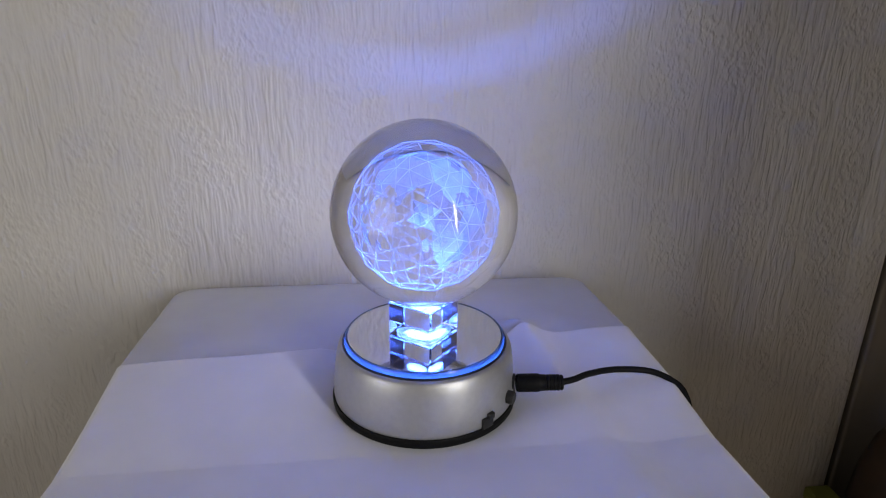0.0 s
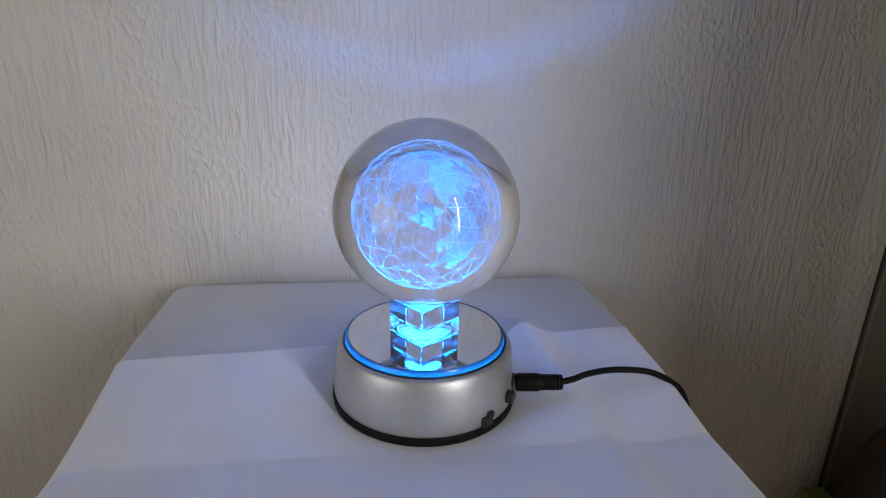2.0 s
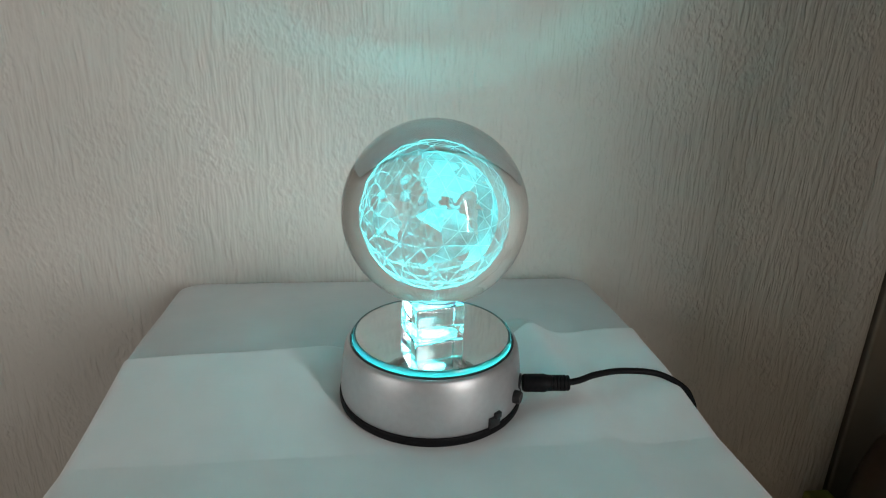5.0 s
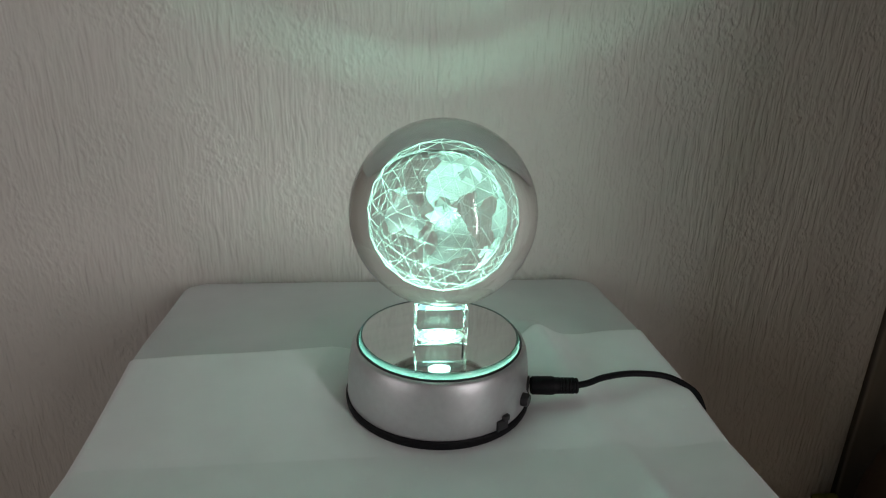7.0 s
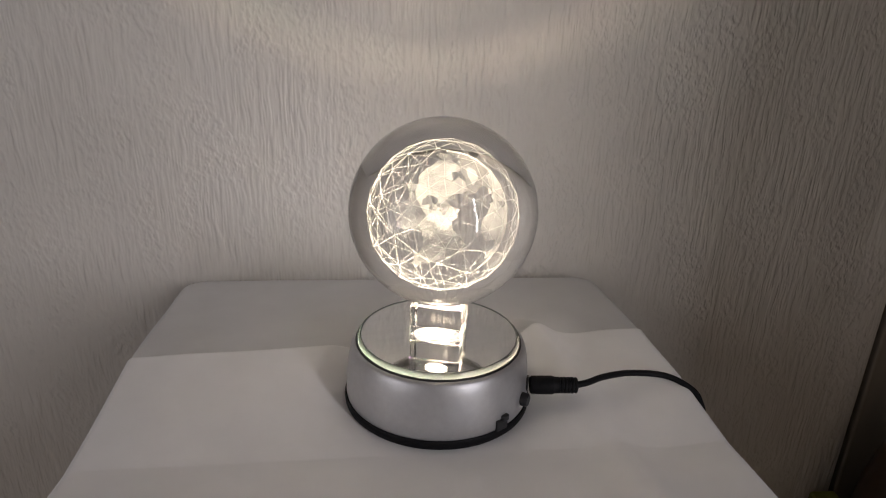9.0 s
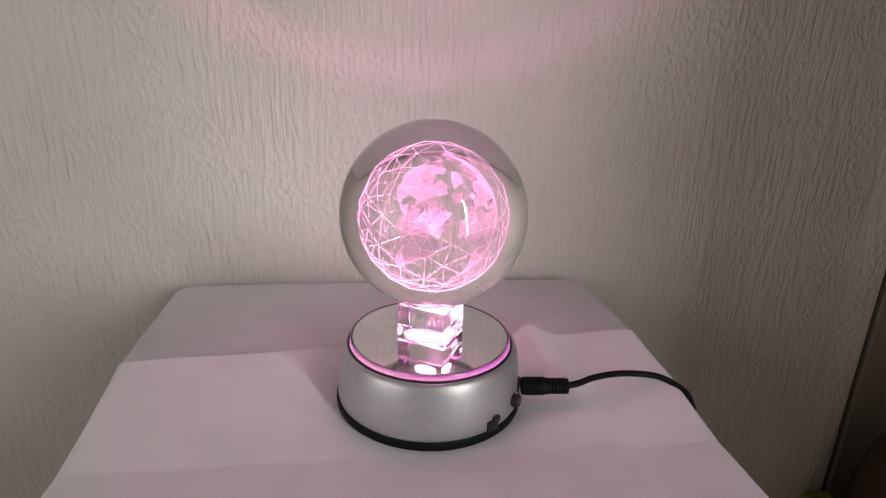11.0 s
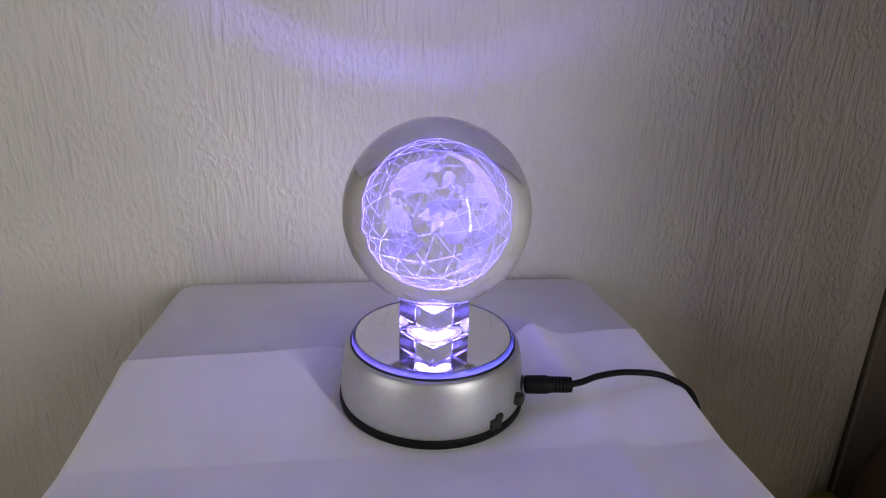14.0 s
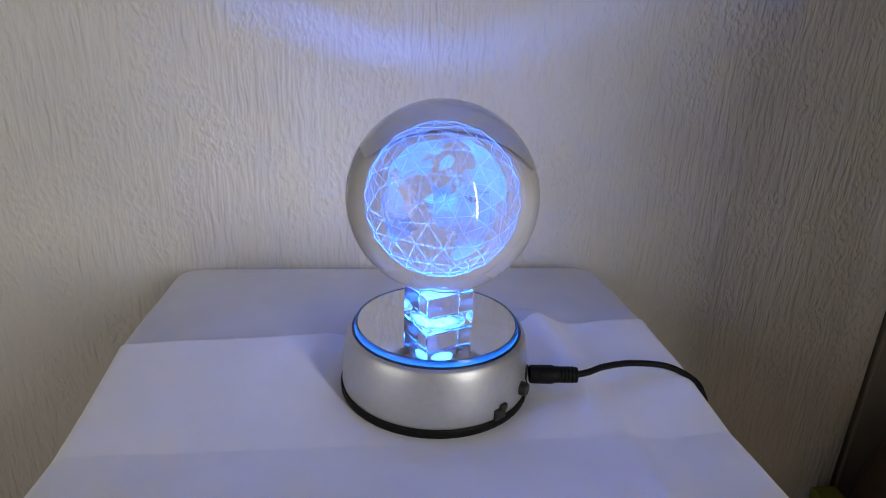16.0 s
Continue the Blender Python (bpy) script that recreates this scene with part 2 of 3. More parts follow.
def curve_points(knots, steps=14):
    """A Catmull-Rom curve through knots."""
    k = [Vector(p) for p in knots]
    k = [2 * k[0] - k[1]] + k + [2 * k[-1] - k[-2]]
    out = []
    for a, b, c, d in zip(k, k[1:], k[2:], k[3:]):
        for i in range(steps):
            t = i / steps
            out.append(0.5 * (2 * b + (c - a) * t + (2 * a - 5 * b + 4 * c - d) * t * t + (3 * b - a - 3 * c + d) * t ** 3))
    return out + [k[-2]]


def thing(name, m, label, category, **tags):
    ob = new(name)
    ob.matrix_world = m
    return tagged(ob, label, category, **tags)


# ---- room ----
BACK = 0.1455            # distance of the papered wall behind the table
FLOOR, TOP = -0.55, 1.85
PANEL = 0.353            # where the papered wall ends at the upright trim


def room():
    wall = part("wall_back", boxed((-1.3, BACK, FLOOR), (PANEL - 0.004, BACK + 0.1, TOP)), WALLPAPER)
    wall.matrix_world = ROOM
    tagged(wall, "cream embossed wallpaper with upright bark-like ridges", "wall", kind="structure")
    # the right-hand block is added out of view to shade the papered wall
    for name, lo, hi in (("wall_left", (-1.1, -1.3, FLOOR), (-0.8, BACK - 0.001, TOP)),
                         ("shade_block_right", (0.683, -0.98, FLOOR), (1.4, BACK - 0.004, TOP)),
                         ("wall_side", (1.3, -1.4, FLOOR), (1.4, -0.984, TOP))):
        ob = part(name, boxed(lo, hi), PAINT)
        ob.matrix_world = ROOM
        tagged(ob, "plain beige wall added out of view at the side", "wall", kind="structure")
    bm = boxed((-1.3, -1.4, FLOOR), (0.75, -1.3, TOP))
    box(bm, (0.94, -1.4, FLOOR), (1.3, -1.3, TOP)), box(bm, (0.75, -1.4, FLOOR), (0.94, -1.3, -0.2)), box(bm, (0.75, -1.4, 1.05), (0.94, -1.3, TOP))
    ob = part("wall_front", bm, PAINT)
    ob.matrix_world = ROOM
    tagged(ob, "plain beige wall with a narrow window", "wall", kind="structure")
    for name, lo, hi, mat, label in (("floor", (-1.4, -1.4, FLOOR - 0.1), (1.4, BACK + 0.1, FLOOR), WOOD, "light wooden floor"),
                                     ("ceiling", (-1.4, -1.4, TOP), (1.4, BACK + 0.1, TOP + 0.1), PAINT, "plain pale ceiling")):
        ob = part(name, boxed(lo, hi), mat)
        ob.matrix_world = ROOM
        tagged(ob, label, name, kind="structure")


def right_side():
    """The rounded upright trim where the paper ends, a dark slot, and the wall beyond it, its shade put into brown."""
    bm = bmesh.new()
    n = 14
    x0, x1 = PANEL - 0.028, PANEL - 0.002
    prof = [(x0 + (x1 - x0) * i / n, BACK - 0.0005 - 0.0028 * math.sin(math.pi * 0.62 * i / n) ** 1.3) for i in range(n + 1)] + [(x1, BACK + 0.02), (x0, BACK + 0.02)]
    low, high = ([bm.verts.new((x, y, z)) for x, y in prof] for z in (FLOOR, TOP))
    for i in range(len(prof)):
        j = (i + 1) % len(prof)
        bm.faces.new((low[i], low[j], high[j], high[i]))
    bm.faces.new(low), bm.faces.new(high)
    trim = part("trim", bm, WALLPAPER, smooth=40)
    trim.matrix_world = ROOM
    tagged(trim, "rounded upright trim papered over at the wall's end", "trim", kind="structure")
    panel = part("wall_panel", boxed((PANEL + 0.004, BACK - 0.003, FLOOR), (1.3, BACK + 0.1, TOP), 0.002), SHADED_PANEL)
    panel.matrix_world = ROOM
    tagged(panel, "wall beyond the trim, its shade put into dark brown", "panel", kind="structure")


def table():
    top = thing("stool", ROOM, "small square light-wood stool under a white cloth", "stool")
    part("seat", boxed((U0 + 0.006, V0 + 0.006, -0.028), (U1 - 0.006, V1 - 0.004, -0.006), 0.005), WOOD, top)
    for u in (U0 + 0.03, U1 - 0.06):
        for v in (V0 + 0.03, V1 - 0.06):
            part("leg", boxed((u, v, FLOOR), (u + 0.03, v + 0.03, -0.028), 0.002), WOOD, top)


# Cloth plan in the room's axes
U0, U1, V0, V1 = -0.1508, 0.1235, -0.135, 0.1395


def smooth_step(a, b, x):
    t = min(1, max(0, (x - a) / (b - a)))
    return t * t * (3 - 2 * t)


def fold_line(u):
    """The fold line behind the lamp, past which the cloth is greyer."""
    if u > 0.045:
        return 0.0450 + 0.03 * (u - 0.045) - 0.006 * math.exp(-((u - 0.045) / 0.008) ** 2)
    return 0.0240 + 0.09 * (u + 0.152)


def fold_height(u, v):
    """A ridge with a small step at the fold line behind the lamp; a valley before it, a soft pucker on one side."""
    c1 = fold_line(u)
    c2 = -0.0475 + 0.02 * (u + 0.15)
    z = 0.0
    if v > c1:
        z = 0.0074 - 0.066 * (v - c1) - 0.0012 * smooth_step(0, 0.002, v - c1)
    elif v > c2:
        z = 0.0074 * (v - c2) / (c1 - c2)
    else:
        z = 0.06 * (c2 - v)
    p = 0.058 + 0.12 * max(0.0, 0.062 - v)
    fade = smooth_step(0.068, 0.05, v)
    z += 0.0052 * fade * math.exp(-((u - p) / 0.009) ** 2) * (0.55 + 0.45 * smooth_step(-0.02, 0.05, v))
    z -= 0.0020 * fade * math.exp(-((u - p - 0.022) / 0.014) ** 2)
    z += 0.0005 * noise.noise(Vector((u * 28, v * 28, 3.0)))
    near = math.hypot(u, v)
    return z * smooth_step(0.040, 0.062, near)


def tablecloth():
    bm = bmesh.new()
    n_u, n_v, r, skirt = 190, 330, 0.005, 0.22

    def place(s, t):
        """s, t run over the cloth's flat plan; past the table's edge the cloth turns down."""
        def axis(x, lo, hi):
            if x < lo:
                d = lo - x
                q = min(d / r, math.pi / 2)
                return lo + r - r * (1 + math.sin(q)) + 0, r * (1 - math.cos(q)) + max(0, d - r * math.pi / 2)
            if x > hi:
                d = x - hi
                q = min(d / r, math.pi / 2)
                return hi + r * math.sin(q), r * (1 - math.cos(q)) + max(0, d - r * math.pi / 2)
            return x, 0.0
        u, du = axis(s, U0 + r, U1 - r)
        v, dv = axis(t, V0 + r, V1 - r)
        drop = max(du, dv)
        z = fold_height(min(max(s, U0), U1), min(max(t, V0), V1)) * (1 - smooth_step(0, 0.01, drop))
        # rounded corners in plan
        cu, cv, cr = (U0 + U1) / 2, (V0 + V1) / 2, 0.016
        hu, hv = (U1 - U0) / 2 - cr, (V1 - V0) / 2 - cr
        du_, dv_ = abs(u - cu) - hu, abs(v - cv) - hv
        if du_ > 0 and dv_ > 0:
            d = math.hypot(du_, dv_)
            m = max(du_, dv_)
            u = cu + math.copysign(hu + du_ * m / d, u - cu)
            v = cv + math.copysign(hv + dv_ * m / d, v - cv)
        across = (u - U0) / (U1 - U0)
        u -= 0.022 * (v - 0.04) * (1 - across) + (0.015 * (v - 0.02) + 0.0028 * smooth_step(0, 0.05, v)) * across
        u += 0.0014 * math.exp(-((v + 0.015) / 0.05) ** 2) * (1 - across)
        if drop > 0.01:
            k = min(1, (drop - 0.01) / 0.1) * 0.004
            if du >= dv:
                u += -math.copysign(k * (0.5 + 0.5 * math.sin(t * 60)), u - cu)
            else:
                v += -math.copysign(k * (0.5 + 0.5 * math.sin(s * 60)), v - cv)
        return u, v, z - drop

    def steps(lo, hi, n):
        edge = [skirt, 0.15, 0.10, 0.06, 0.03, 0.016] + [0.012 - 0.0012 * i for i in range(10)]
        return [lo - e + 0.005 for e in edge] + [lo + 0.005 + (hi - lo - 0.01) * i / n for i in range(n + 1)] + [hi + e - 0.005 for e in reversed(edge)]
    us, vs = steps(U0, U1, n_u), steps(V0, V1, n_v)
    grid = [[bm.verts.new(place(s, t)) for t in vs] for s in us]
    for a, b in zip(grid, grid[1:]):
        for j in range(len(vs) - 1):
            bm.faces.new((a[j], b[j], b[j + 1], a[j + 1]))
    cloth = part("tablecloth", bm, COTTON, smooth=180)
    cloth.data.materials.append(GREYER_COTTON)
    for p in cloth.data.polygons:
        p.material_index = int(p.center.y > fold_line(p.center.x) + 0.001)
    cloth.matrix_world = ROOM
    tagged(cloth, "white cotton cloth with ironed folds draped over a stool", "tablecloth")


# ---- lamp base ----
PLATE = 0.0322           # top of the mirrored turntable
SPIN, SPIN0 = -7.3, 35.6 # degrees a second, seen from above


def lamp_base():
    base = thing("display_stand", pose(0, 0, 0), "round silver lighted turntable base with a black foot, on the cloth", "lamp base")
    body = [(0.0418, 0.0042), (0.0420, 0.0052), (0.0419, 0.0100), (0.0414, 0.0160), (0.0408, 0.0212), (0.0403, 0.0245),
            (0.0397, 0.0270), (0.0391, 0.0284), (0.0384, 0.0292), (0.0377, 0.0295), (0.0372, 0.0290), (0.0371, 0.0200),
            (0.0371, 0.0060), (0.0371, 0.0042)]
    part("body", lathe(body, 160, True), SILVER, base, "satin silver painted shell", smooth=40)
    foot = [(0.0, 0.0), (0.0420, 0.0), (0.0426, 0.0006), (0.0428, 0.0022), (0.0427, 0.0036), (0.0424, 0.0042), (0.0, 0.0042)]
    part("foot", lathe(foot, 160), BLACK_RUBBER, base, "black rubber foot ring", smooth=40)
    part("seal", lathe([(0.0366, 0.0270), (0.0371, 0.0289), (0.0376, 0.0296), (0.0374, 0.0300), (0.0369, 0.0302), (0.0366, 0.0300)], 160, True),
         BLACK_PLASTIC, base, "black seal round the turntable", smooth=50)
    # inner white tray, added to carry the diode and reflect its light
    part("tray", lathe([(0.0, 0.0220), (0.0360, 0.0220), (0.0360, 0.0230), (0.0, 0.0230)], 64), WHITE_PLASTIC, base)
    part("diode", lathe([(0.0, 0.0230), (0.0046, 0.0230), (0.0046, 0.0240), (0.0, 0.0240)], 32), WHITE_PLASTIC, base, "white light diode")
    # rocker switch in its notch, push button, power socket
    m = pose(0, 0, 0, 0, 0, -49.5)
    bm = boxed((0.0395, -0.0032, 0.0036), (0.0429, 0.0032, 0.0088), 0.0005, m)
    box(bm, (0.0405, -0.0002, 0.0075), (0.0434, 0.0034, 0.0104), 0.0005, m)
    part("switch", bm, BLACK_PLASTIC, base, "black slide switch", smooth=30)
    bm = lathe([(0.0, 0.0), (0.0030, 0.0), (0.0030, 0.0036), (0.0025, 0.0044), (0.0, 0.0044)], 32)
    bmesh.ops.transform(bm, matrix=pose(0, 0, 0, 0, 0, -27) @ pose(0.0405, 0, 0.0104, 0, 90, 0), verts=bm.verts)
    part("button", bm, BLACK_PLASTIC, base, "black push button", smooth=40)
    bm = lathe([(0.0, 0.0), (0.0036, 0.0), (0.0036, 0.0016), (0.0030, 0.0018), (0.0, 0.0018)], 32)
    bmesh.ops.transform(bm, matrix=pose(0, 0, 0, 0, 0, -13.5) @ pose(0.0405, 0, 0.0125, 0, 90, 0), verts=bm.verts)
    part("socket", bm, BLACK_PLASTIC, base, "black power socket", smooth=40)
    # added black mask shapes the light in the opening: bright middle, bright edge ring
    part("light_mask", lathe([(0.0050, 0.0306), (0.00755, 0.0306), (0.00755, 0.0308), (0.0050, 0.0308)], 64, True), BLACK_PLASTIC, base)
    # turntable: mirrored disc with a round opening under the crystal, frosted rim
    disc = [(0.0100, 0.0312), (0.0350, 0.0312), (0.0350, 0.0320), (0.0350, PLATE), (0.0100, PLATE)]
    plate = part("turntable", lathe(disc, 160, True), MIRROR, base, "mirrored turntable disc", smooth=30)
    part("rim", lathe([(0.0350, 0.0270), (0.0362, 0.0270), (0.0364, 0.0308), (0.0362, 0.0320), (0.0357, PLATE + 0.0003), (0.0352, PLATE + 0.0002)], 160, True), RIM, plate,
         "frosted rim lit from within", smooth=40)
    # unseen gel wheel, added to change the diode's colour over time
    wheel = part("colour_wheel", lathe([(0.0006, 0.0), (0.0220, 0.0)], 96), GEL, base, "unseen clear wheel of coloured gels added to tint the diode")
    wheel.location = (0, 0.012, 0.0251)
    return base, plate, wheel


def power_cable():
    plug = thing("power_cable", pose(0, 0, 0), "black power cable with a barrel plug in the lamp base", "cable")
    prof = [(0.0, 0.0), (0.0036, 0.0), (0.0041, 0.0007), (0.0042, 0.0095), (0.0041, 0.0102), (0.0038, 0.0108), (0.0037, 0.0120)]
    for i in range(5):
        z = 0.0122 + 0.0016 * i
        prof += [(0.0037, z), (0.0037, z + 0.0009), (0.0033, z + 0.0011), (0.0033, z + 0.0014)]
    prof += [(0.0036, 0.0206), (0.0034, 0.0212), (0.0, 0.0212)]
    bm = lathe(prof, 40)
    bmesh.ops.transform(bm, matrix=pose(0.0420, -0.0102, 0.0120, 0, 90, 1.5), verts=bm.verts)
    part("plug", bm, BLACK_RUBBER, plug, "ribbed black barrel plug", smooth=35)
    pts = curve_points(((0.0620, -0.0098, 0.0120), (0.0690, -0.0070, 0.0120), (0.0780, -0.0005, 0.0112), (0.0929, 0.0068, 0.0092), (0.1105, 0.0092, 0.0068),
                        (0.1215, 0.0056, 0.0030), (0.1252, -0.0002, -0.0006), (0.1264, -0.0056, -0.0110), (0.1275, -0.0080, -0.0500), (0.1330, -0.0050, -0.2000),
                        (0.1500, -0.0050, -0.5000), (0.2000, -0.0100, -0.5470), (0.3000, -0.0300, -0.5475)))
    part("cord", tube(bmesh.new(), pts, 0.0015, 12), BLACK_RUBBER, plug, smooth=60)
    return plug


# ---- crystal globe ----
BALL, CENTRE = 0.0400, 0.0567          # radius, height of the centre over the turntable
GLOBE, NET = 0.0179, 0.0213            # radii of the etched globe and of the net round it
LANDS = {
    "north_america": ((-168, 66), (-155, 71), (-128, 70), (-95, 72), (-82, 67), (-95, 60), (-80, 52), (-78, 60), (-64, 58), (-56, 51), (-66, 44),
                      (-76, 36), (-81, 26), (-84, 30), (-97, 27), (-95, 18), (-88, 21), (-83, 10), (-77, 8), (-92, 14), (-105, 20), (-114, 30),
                      (-124, 40), (-126, 50), (-140, 60), (-160, 56)),
    "greenland": ((-55, 82), (-20, 80), (-22, 70), (-42, 60), (-53, 68), (-68, 77)),
    "south_america": ((-80, 0), (-77, 8), (-72, 12), (-60, 9), (-50, 1), (-35, -6), (-39, -15), (-48, -26), (-58, -38), (-65, -43), (-68, -55),
                      (-75, -48), (-71, -30), (-71, -18), (-81, -6)),
    "africa": ((-17, 15), (-16, 24), (-6, 35), (10, 37), (20, 31), (33, 31), (43, 12), (51, 12), (40, -5), (40, -16), (33, -26), (26, -34),
               (18, -34), (12, -18), (9, -1), (8, 5), (-8, 5)),
    "europe": ((-9, 37), (-9, 43), (-1, 44), (-4, 48), (8, 54), (9, 57), (6, 62), (18, 70), (40, 67), (60, 69), (60, 42), (48, 42), (40, 44),
               (30, 46), (28, 41), (23, 37), (19, 42), (13, 45), (17, 40), (10, 44), (3, 42), (-2, 37)),
    "asia": ((58, 69), (75, 73), (105, 77), (140, 73), (178, 69), (178, 64), (163, 60), (156, 52), (143, 59), (135, 54), (140, 48), (128, 40),
             (126, 35), (121, 40), (118, 38), (122, 31), (115, 23), (106, 20), (108, 11), (101, 13), (103, 2), (98, 10), (94, 17), (90, 22),
             (85, 20), (80, 15), (80, 10), (77, 6), (74, 12), (71, 20), (66, 25), (58, 26), (56, 18), (44, 13), (35, 28), (36, 36), (27, 37), (28, 41), (48, 40), (58, 44)),
    "australia": ((114, -22), (122, -17), (131, -11), (136, -15), (142, -11), (146, -19), (153, -27), (150, -37), (140, -38), (131, -32), (116, -35)),
}
GROW = {"south_america": 1.22, "north_america": 1.10, "africa": 1.15, "australia": 1.2}
ISLANDS = ((114, 0, 5, 5), (101, 0, 3, 5), (141, -5, 8, 3), (138, 37, 4, 5), (-2, 54, 4, 4), (47, -19, 3, 6), (172, -42, 4, 5), (-75, 21, 6, 2), (-19, 65, 5, 2), (122, 12, 3, 5))


def inside(poly, x, y):
    """Which of the points x, y (arrays) lie in the polygon."""
    hit = np.zeros(len(x), bool)
    for (x0, y0), (x1, y1) in zip(poly, poly[1:] + poly[:1]):
        if y0 != y1:
            hit ^= ((y0 > y) != (y1 > y)) & (x < x0 + (x1 - x0) * (y - y0) / (y1 - y0))
    return hit


ETCH = CENTRE - 0.0007               # height of the etching's middle
# the etched earth's axis leans towards the meridian 25 E
LEAN = pose(0, 0, ETCH) @ pose(0, 0, 0, 0, 0, 25) @ pose(0, 0, 0, 0, 23.5, 0) @ pose(0, 0, 0, 0, 0, -25)


def land_cells(step=1.0):
    """Longitude, latitude (with a ragged shift for coasts) of every cell of a fine net round the globe, and the net's corners, roughened in depth."""
    rnd = random.Random(5)
    wide, high = int(360 / step), int(176 / step)
    lon, lat = (g.ravel() for g in np.meshgrid(-180 + (np.arange(wide) + 0.5) * step, -88 + (np.arange(high) + 0.5) * step, indexing="ij"))
    shift = np.array([noise.noise_vector(Vector((x * 0.16, y * 0.16, 1.7))) + 0.5 * noise.noise_vector(Vector((x * 0.45, y * 0.45, 4.1)))
                      for x, y in zip(lon.tolist(), lat.tolist())])
    corners = []
    for i in range(wide):
        for j in range(high + 1):
            a, b, r = radians(-180 + i * step), radians(-88 + j * step), GLOBE + rnd.uniform(-1, 1) * 0.00005
            corners.append(LEAN @ Vector((r * math.cos(b) * math.cos(a), r * math.cos(b) * math.sin(a), r * math.sin(b))))
    cells = [(i * (high + 1) + j, (i + 1) % wide * (high + 1) + j, (i + 1) % wide * (high + 1) + j + 1, i * (high + 1) + j + 1)
             for i in range(wide) for j in range(high)]
    return lon + 2.4 * shift[:, 0], lat + 1.8 * shift[:, 1], corners, cells


def etched_land(name, cells, corners, parent):
    """One land as a thin grainy shell of its cells."""
    used = sorted({k for c in cells for k in c})
    at = {k: n for n, k in enumerate(used)}
    me = bpy.data.meshes.new(name)
    me.from_pydata([corners[k] for k in used], [], [[at[k] for k in c] for c in cells])
    me.materials.append(ETCHED_LAND)
    ob = new(name, me)
    ob.parent = parent
    return ob


def crystal_globe():
    globe = thing("crystal_globe", pose(0, 0, PLATE), "clear crystal ball on a crystal cube, with a globe etched inside", "crystal ball")
    bm = bmesh.new()
    bmesh.ops.create_uvsphere(bm, u_segments=192, v_segments=96, radius=BALL, matrix=pose(0, 0, CENTRE))
    ball = part("ball", bm, CRYSTAL, globe, smooth=180)
    ball.visible_shadow = False
    h = CENTRE - BALL - 0.0001
    cube = part("cube", boxed((-0.0114, -0.0114, 0.0002), (0.0114, 0.0114, h), 0.0009, pose(0, 0, 0, 0, 0, 20.4)), CRYSTAL, globe, "clear crystal cube foot")
    cube.visible_shadow = False
    # film added to scatter the diode's light, so that the cube glows
    seat = bmesh.new()
    bmesh.ops.create_circle(seat, cap_ends=True, segments=48, radius=0.0106, matrix=pose(0, 0, 0.0008))
    part("glow_film", seat, MILKY, cube, "milky film added under the cube to make it glow")
    # glue spot at the joint, made milky to spread light over the cloth
    glue = bmesh.new()
    bmesh.ops.create_circle(glue, cap_ends=True, segments=48, radius=0.0052, matrix=pose(0, 0, h - 0.0005))
    part("glue_spot", glue, MILKY_SPOT, cube, "milky glue spot under the ball")
    # four dots added to stand for bright diode images inside the cube
    for x in (-0.0052, 0.0052):
        for y in (-0.0052, 0.0052):
            dot = bmesh.new()
            bmesh.ops.create_circle(dot, cap_ends=True, segments=24, radius=0.0017, matrix=pose(0, 0, 0, 0, 0, 20.4) @ pose(x, y, 0.0012))
            part("diode_glint", dot, MILKY_SPOT, cube, "round milky dot added as a bright diode image")
    lon, lat, corners, cells = land_cells()
    free = np.ones(len(lon), bool)
    lands = []
    for name, poly in LANDS.items():
        xs, ys = [p[0] for p in poly], [p[1] for p in poly]
        k = GROW.get(name, 1.0)          # the etcher drew some continents larger than true
        cx, cy = (min(xs) + max(xs)) / 2, (min(ys) + max(ys)) / 2
        lands.append((name, inside(poly, cx + (lon - cx) / k, cy + (lat - cy) / k)))
    lands += [("island", ((lon - x) / a) ** 2 + ((lat - y) / b) ** 2 < 1) for x, y, a, b in ISLANDS]
    for name, land in lands:
        etched_land(name, [cells[i] for i in np.flatnonzero(land & free)], corners, globe)
        free &= ~land
    # the net: triangles of fine etched lines, a little uneven
    rnd = random.Random(11)
    hull = bmesh.new()
    bmesh.ops.create_icosphere(hull, subdivisions=3, radius=NET, matrix=pose(0, 0, 0, 14, 9, 31))
    for v in hull.verts:
        v.co = (v.co + 0.0011 * Vector([rnd.uniform(-1, 1) for _ in range(3)])).normalized() * NET
    net = bmesh.new()
    for e in hull.edges:
        a, b = (v.co + Vector((0, 0, ETCH)) for v in e.verts)
        tube(net, [a, b], 0.000074, 5)
    hull.free()
    part("line_net", net, ETCHED_LINE, globe, "net of fine etched triangles", smooth=60)
    # star in the middle: two crossed tetrahedra, eight points
    star = bmesh.new()
    k = 0.0056 / math.sqrt(3)
    for flip in (1, -1):
        tips = [star.verts.new((flip * k * x, flip * k * y, flip * k * z)) for x, y, z in ((1, 1, 1), (1, -1, -1), (-1, 1, -1), (-1, -1, 1))]
        for skip in range(4):
            star.faces.new([tip for i, tip in enumerate(tips) if i != skip])
    bmesh.ops.transform(star, matrix=pose(0, 0, ETCH, 0, 0, 72) @ pose(0, 0, 0, 35.3, 0, 45), verts=star.verts)
    part("star", star, ETCHED_STAR, globe, "many-pointed etched star")
    return globe


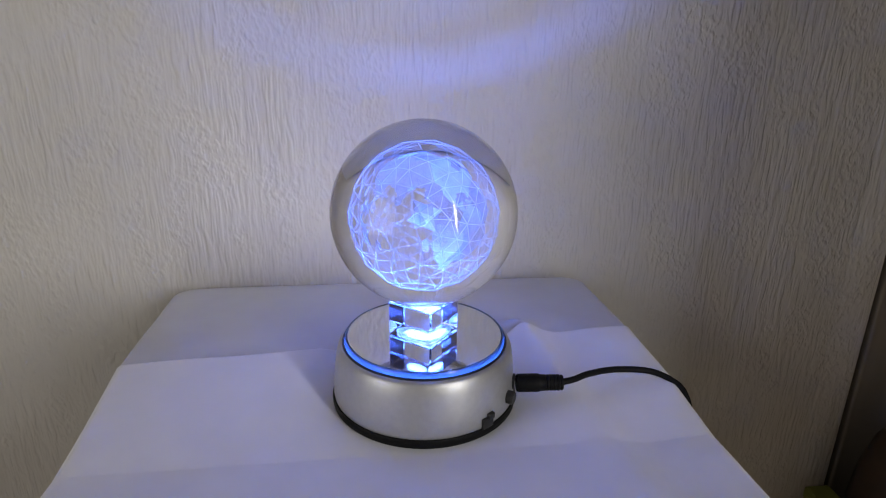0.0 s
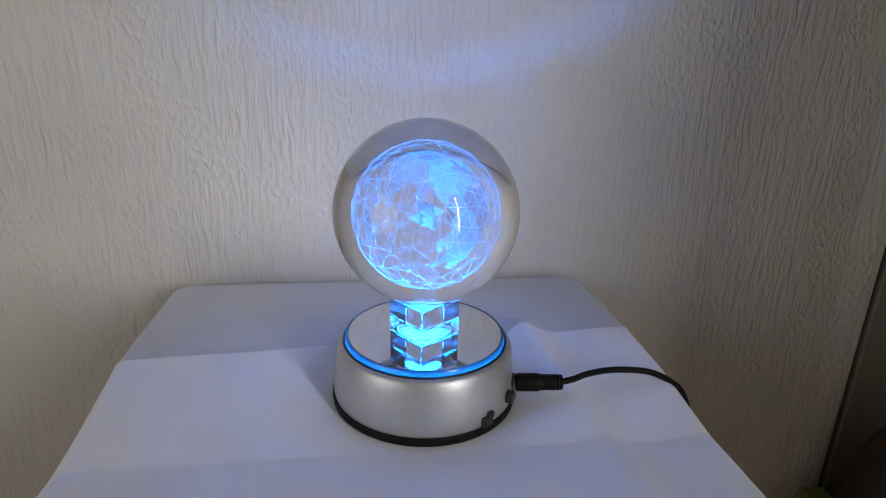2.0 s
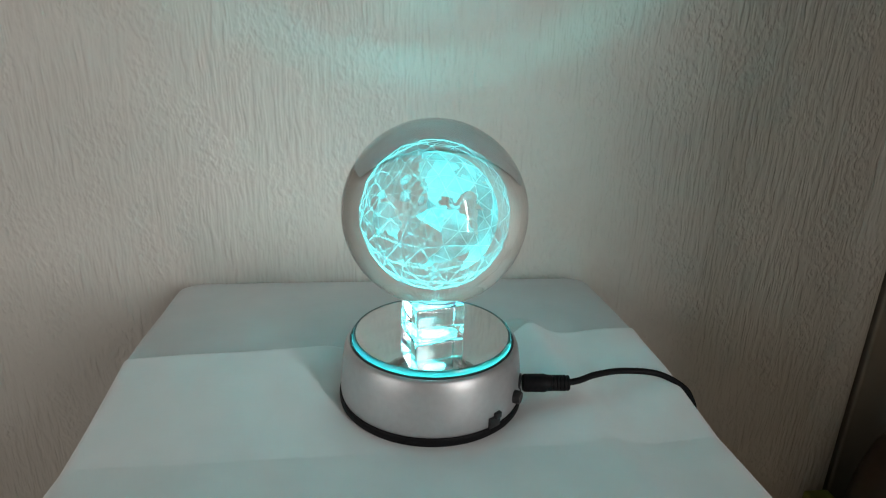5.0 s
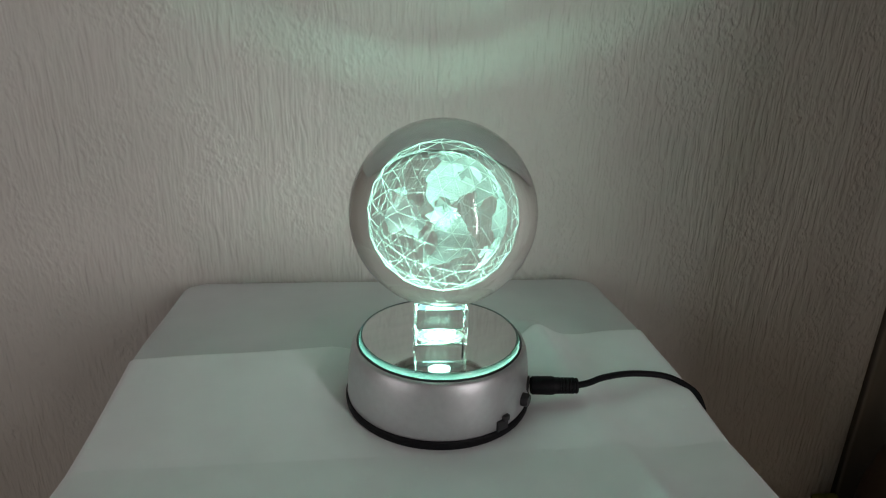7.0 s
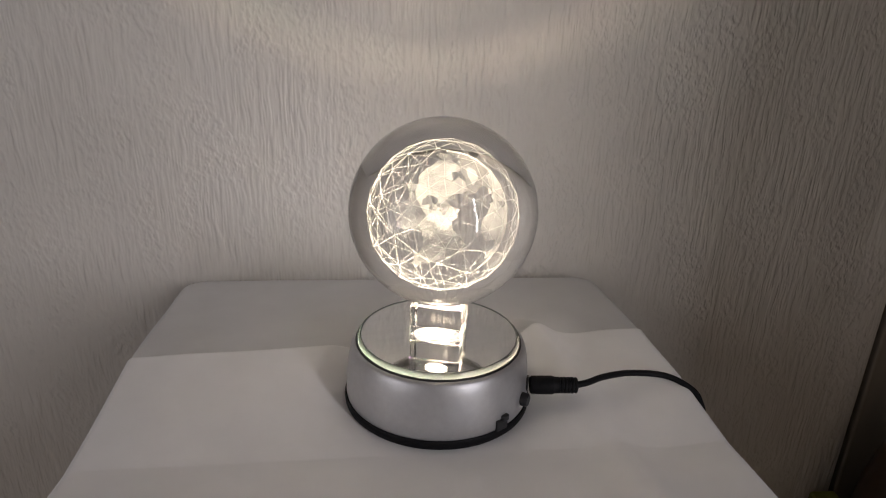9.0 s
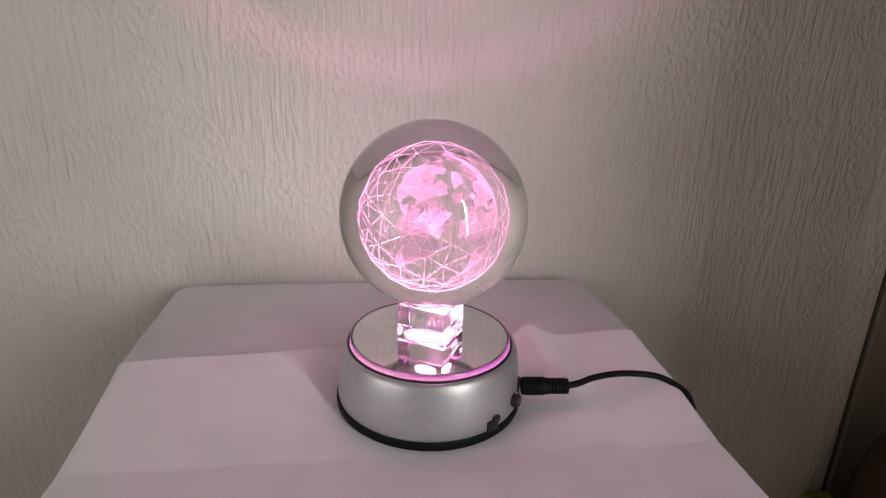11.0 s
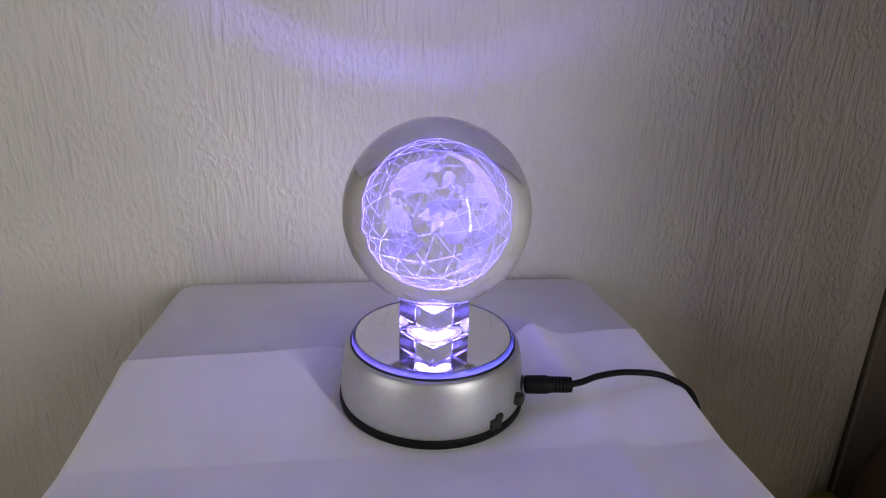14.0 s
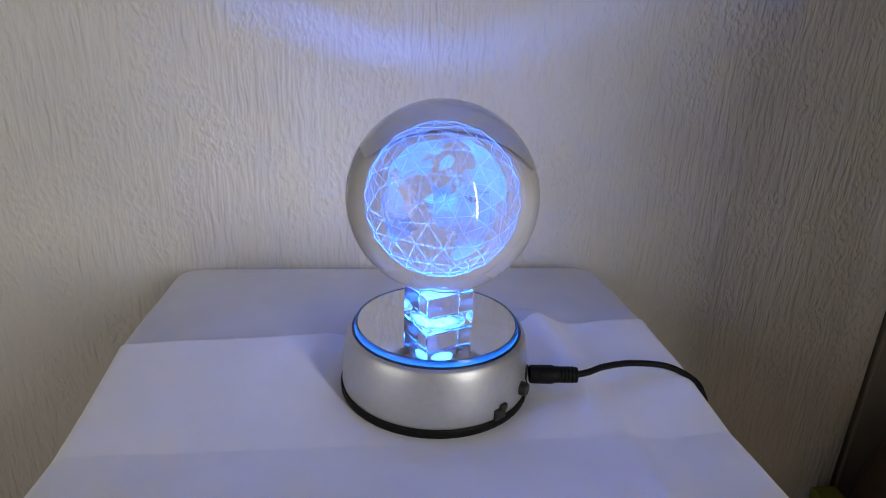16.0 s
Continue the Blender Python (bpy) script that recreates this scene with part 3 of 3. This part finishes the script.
# ---- things beyond the stool ----
def far_things():
    pot = thing("vase", ROOM @ pose(0.378, 0.098, FLOOR), "tall dark brown glazed vase standing in the shade", "vase")
    part("body", lathe([(0.0, 0.0), (0.030, 0.0), (0.034, 0.006), (0.036, 0.12), (0.0355, 0.34), (0.033, 0.385), (0.026, 0.418), (0.016, 0.436), (0.015, 0.450),
                        (0.018, 0.455), (0.0, 0.455)], 64), BROWN_GLAZE, pot, smooth=50)
    tub = thing("box", ROOM @ pose(0.322, 0.086, FLOOR), "yellow-green plastic box on the floor by the wall", "box")
    part("body", boxed((0.0, -0.05, 0.0), (0.018, 0.04, 0.352), 0.003), LIME_PLASTIC, tub)
    part("lid", boxed((-0.002, -0.052, 0.352), (0.020, 0.042, 0.364), 0.003), LIME_PLASTIC, tub)


def narrow_window():
    win = part("window_1", boxed((0.74, -1.42, -0.21), (0.762, -1.303, 1.06), 0.003), WHITE_PLASTIC)
    win.matrix_world = ROOM
    tagged(win, "white window frame round a tall narrow opening", "window", kind="structure")
    for lo, hi in (((0.928, -1.42, -0.21), (0.95, -1.303, 1.06)), ((0.762, -1.42, -0.21), (0.928, -1.303, -0.185)), ((0.762, -1.42, 1.035), (0.928, -1.303, 1.06))):
        part("window_frame", boxed(lo, hi, 0.003), WHITE_PLASTIC, win)


# Backing of the fill light, added out of view to brighten the left side.
def fill_panel():
    lamp = thing("fill_panel", ROOM @ pose(-0.8, -0.62, 0.20), "white fill panel added out of view at the side wall", "lamp")
    part("housing", boxed((0.0, -0.36, -0.31), (0.055, 0.36, 0.31), 0.008), WHITE_PLASTIC, lamp)


room()
right_side()
table()
tablecloth()
BASE, TURNTABLE, WHEEL = lamp_base()
power_cable()
GLOBE_THING = crystal_globe()
far_things()
narrow_window()
fill_panel()


def motions():
    times = [2.0 * i for i in range(9)]
    off_axis = pose(-0.00015, 0.00048, 0)   # the ball is glued a little off the turntable's axis
    walk(GLOBE_THING, [(t, pose(0, 0, PLATE, 0, 0, SPIN0 + SPIN * t) @ off_axis) for t in times])
    walk(TURNTABLE, [(t, pose(0, 0, 0, 0, 0, SPIN * t)) for t in times])
    # the gel that belongs to each second lies over the diode, at the wheel's -y side
    walk(WHEEL, [(t, pose(0, 0.012, 0.0251, 0, 0, 90 - 360 * t / CYCLE)) for t in times])


motions()
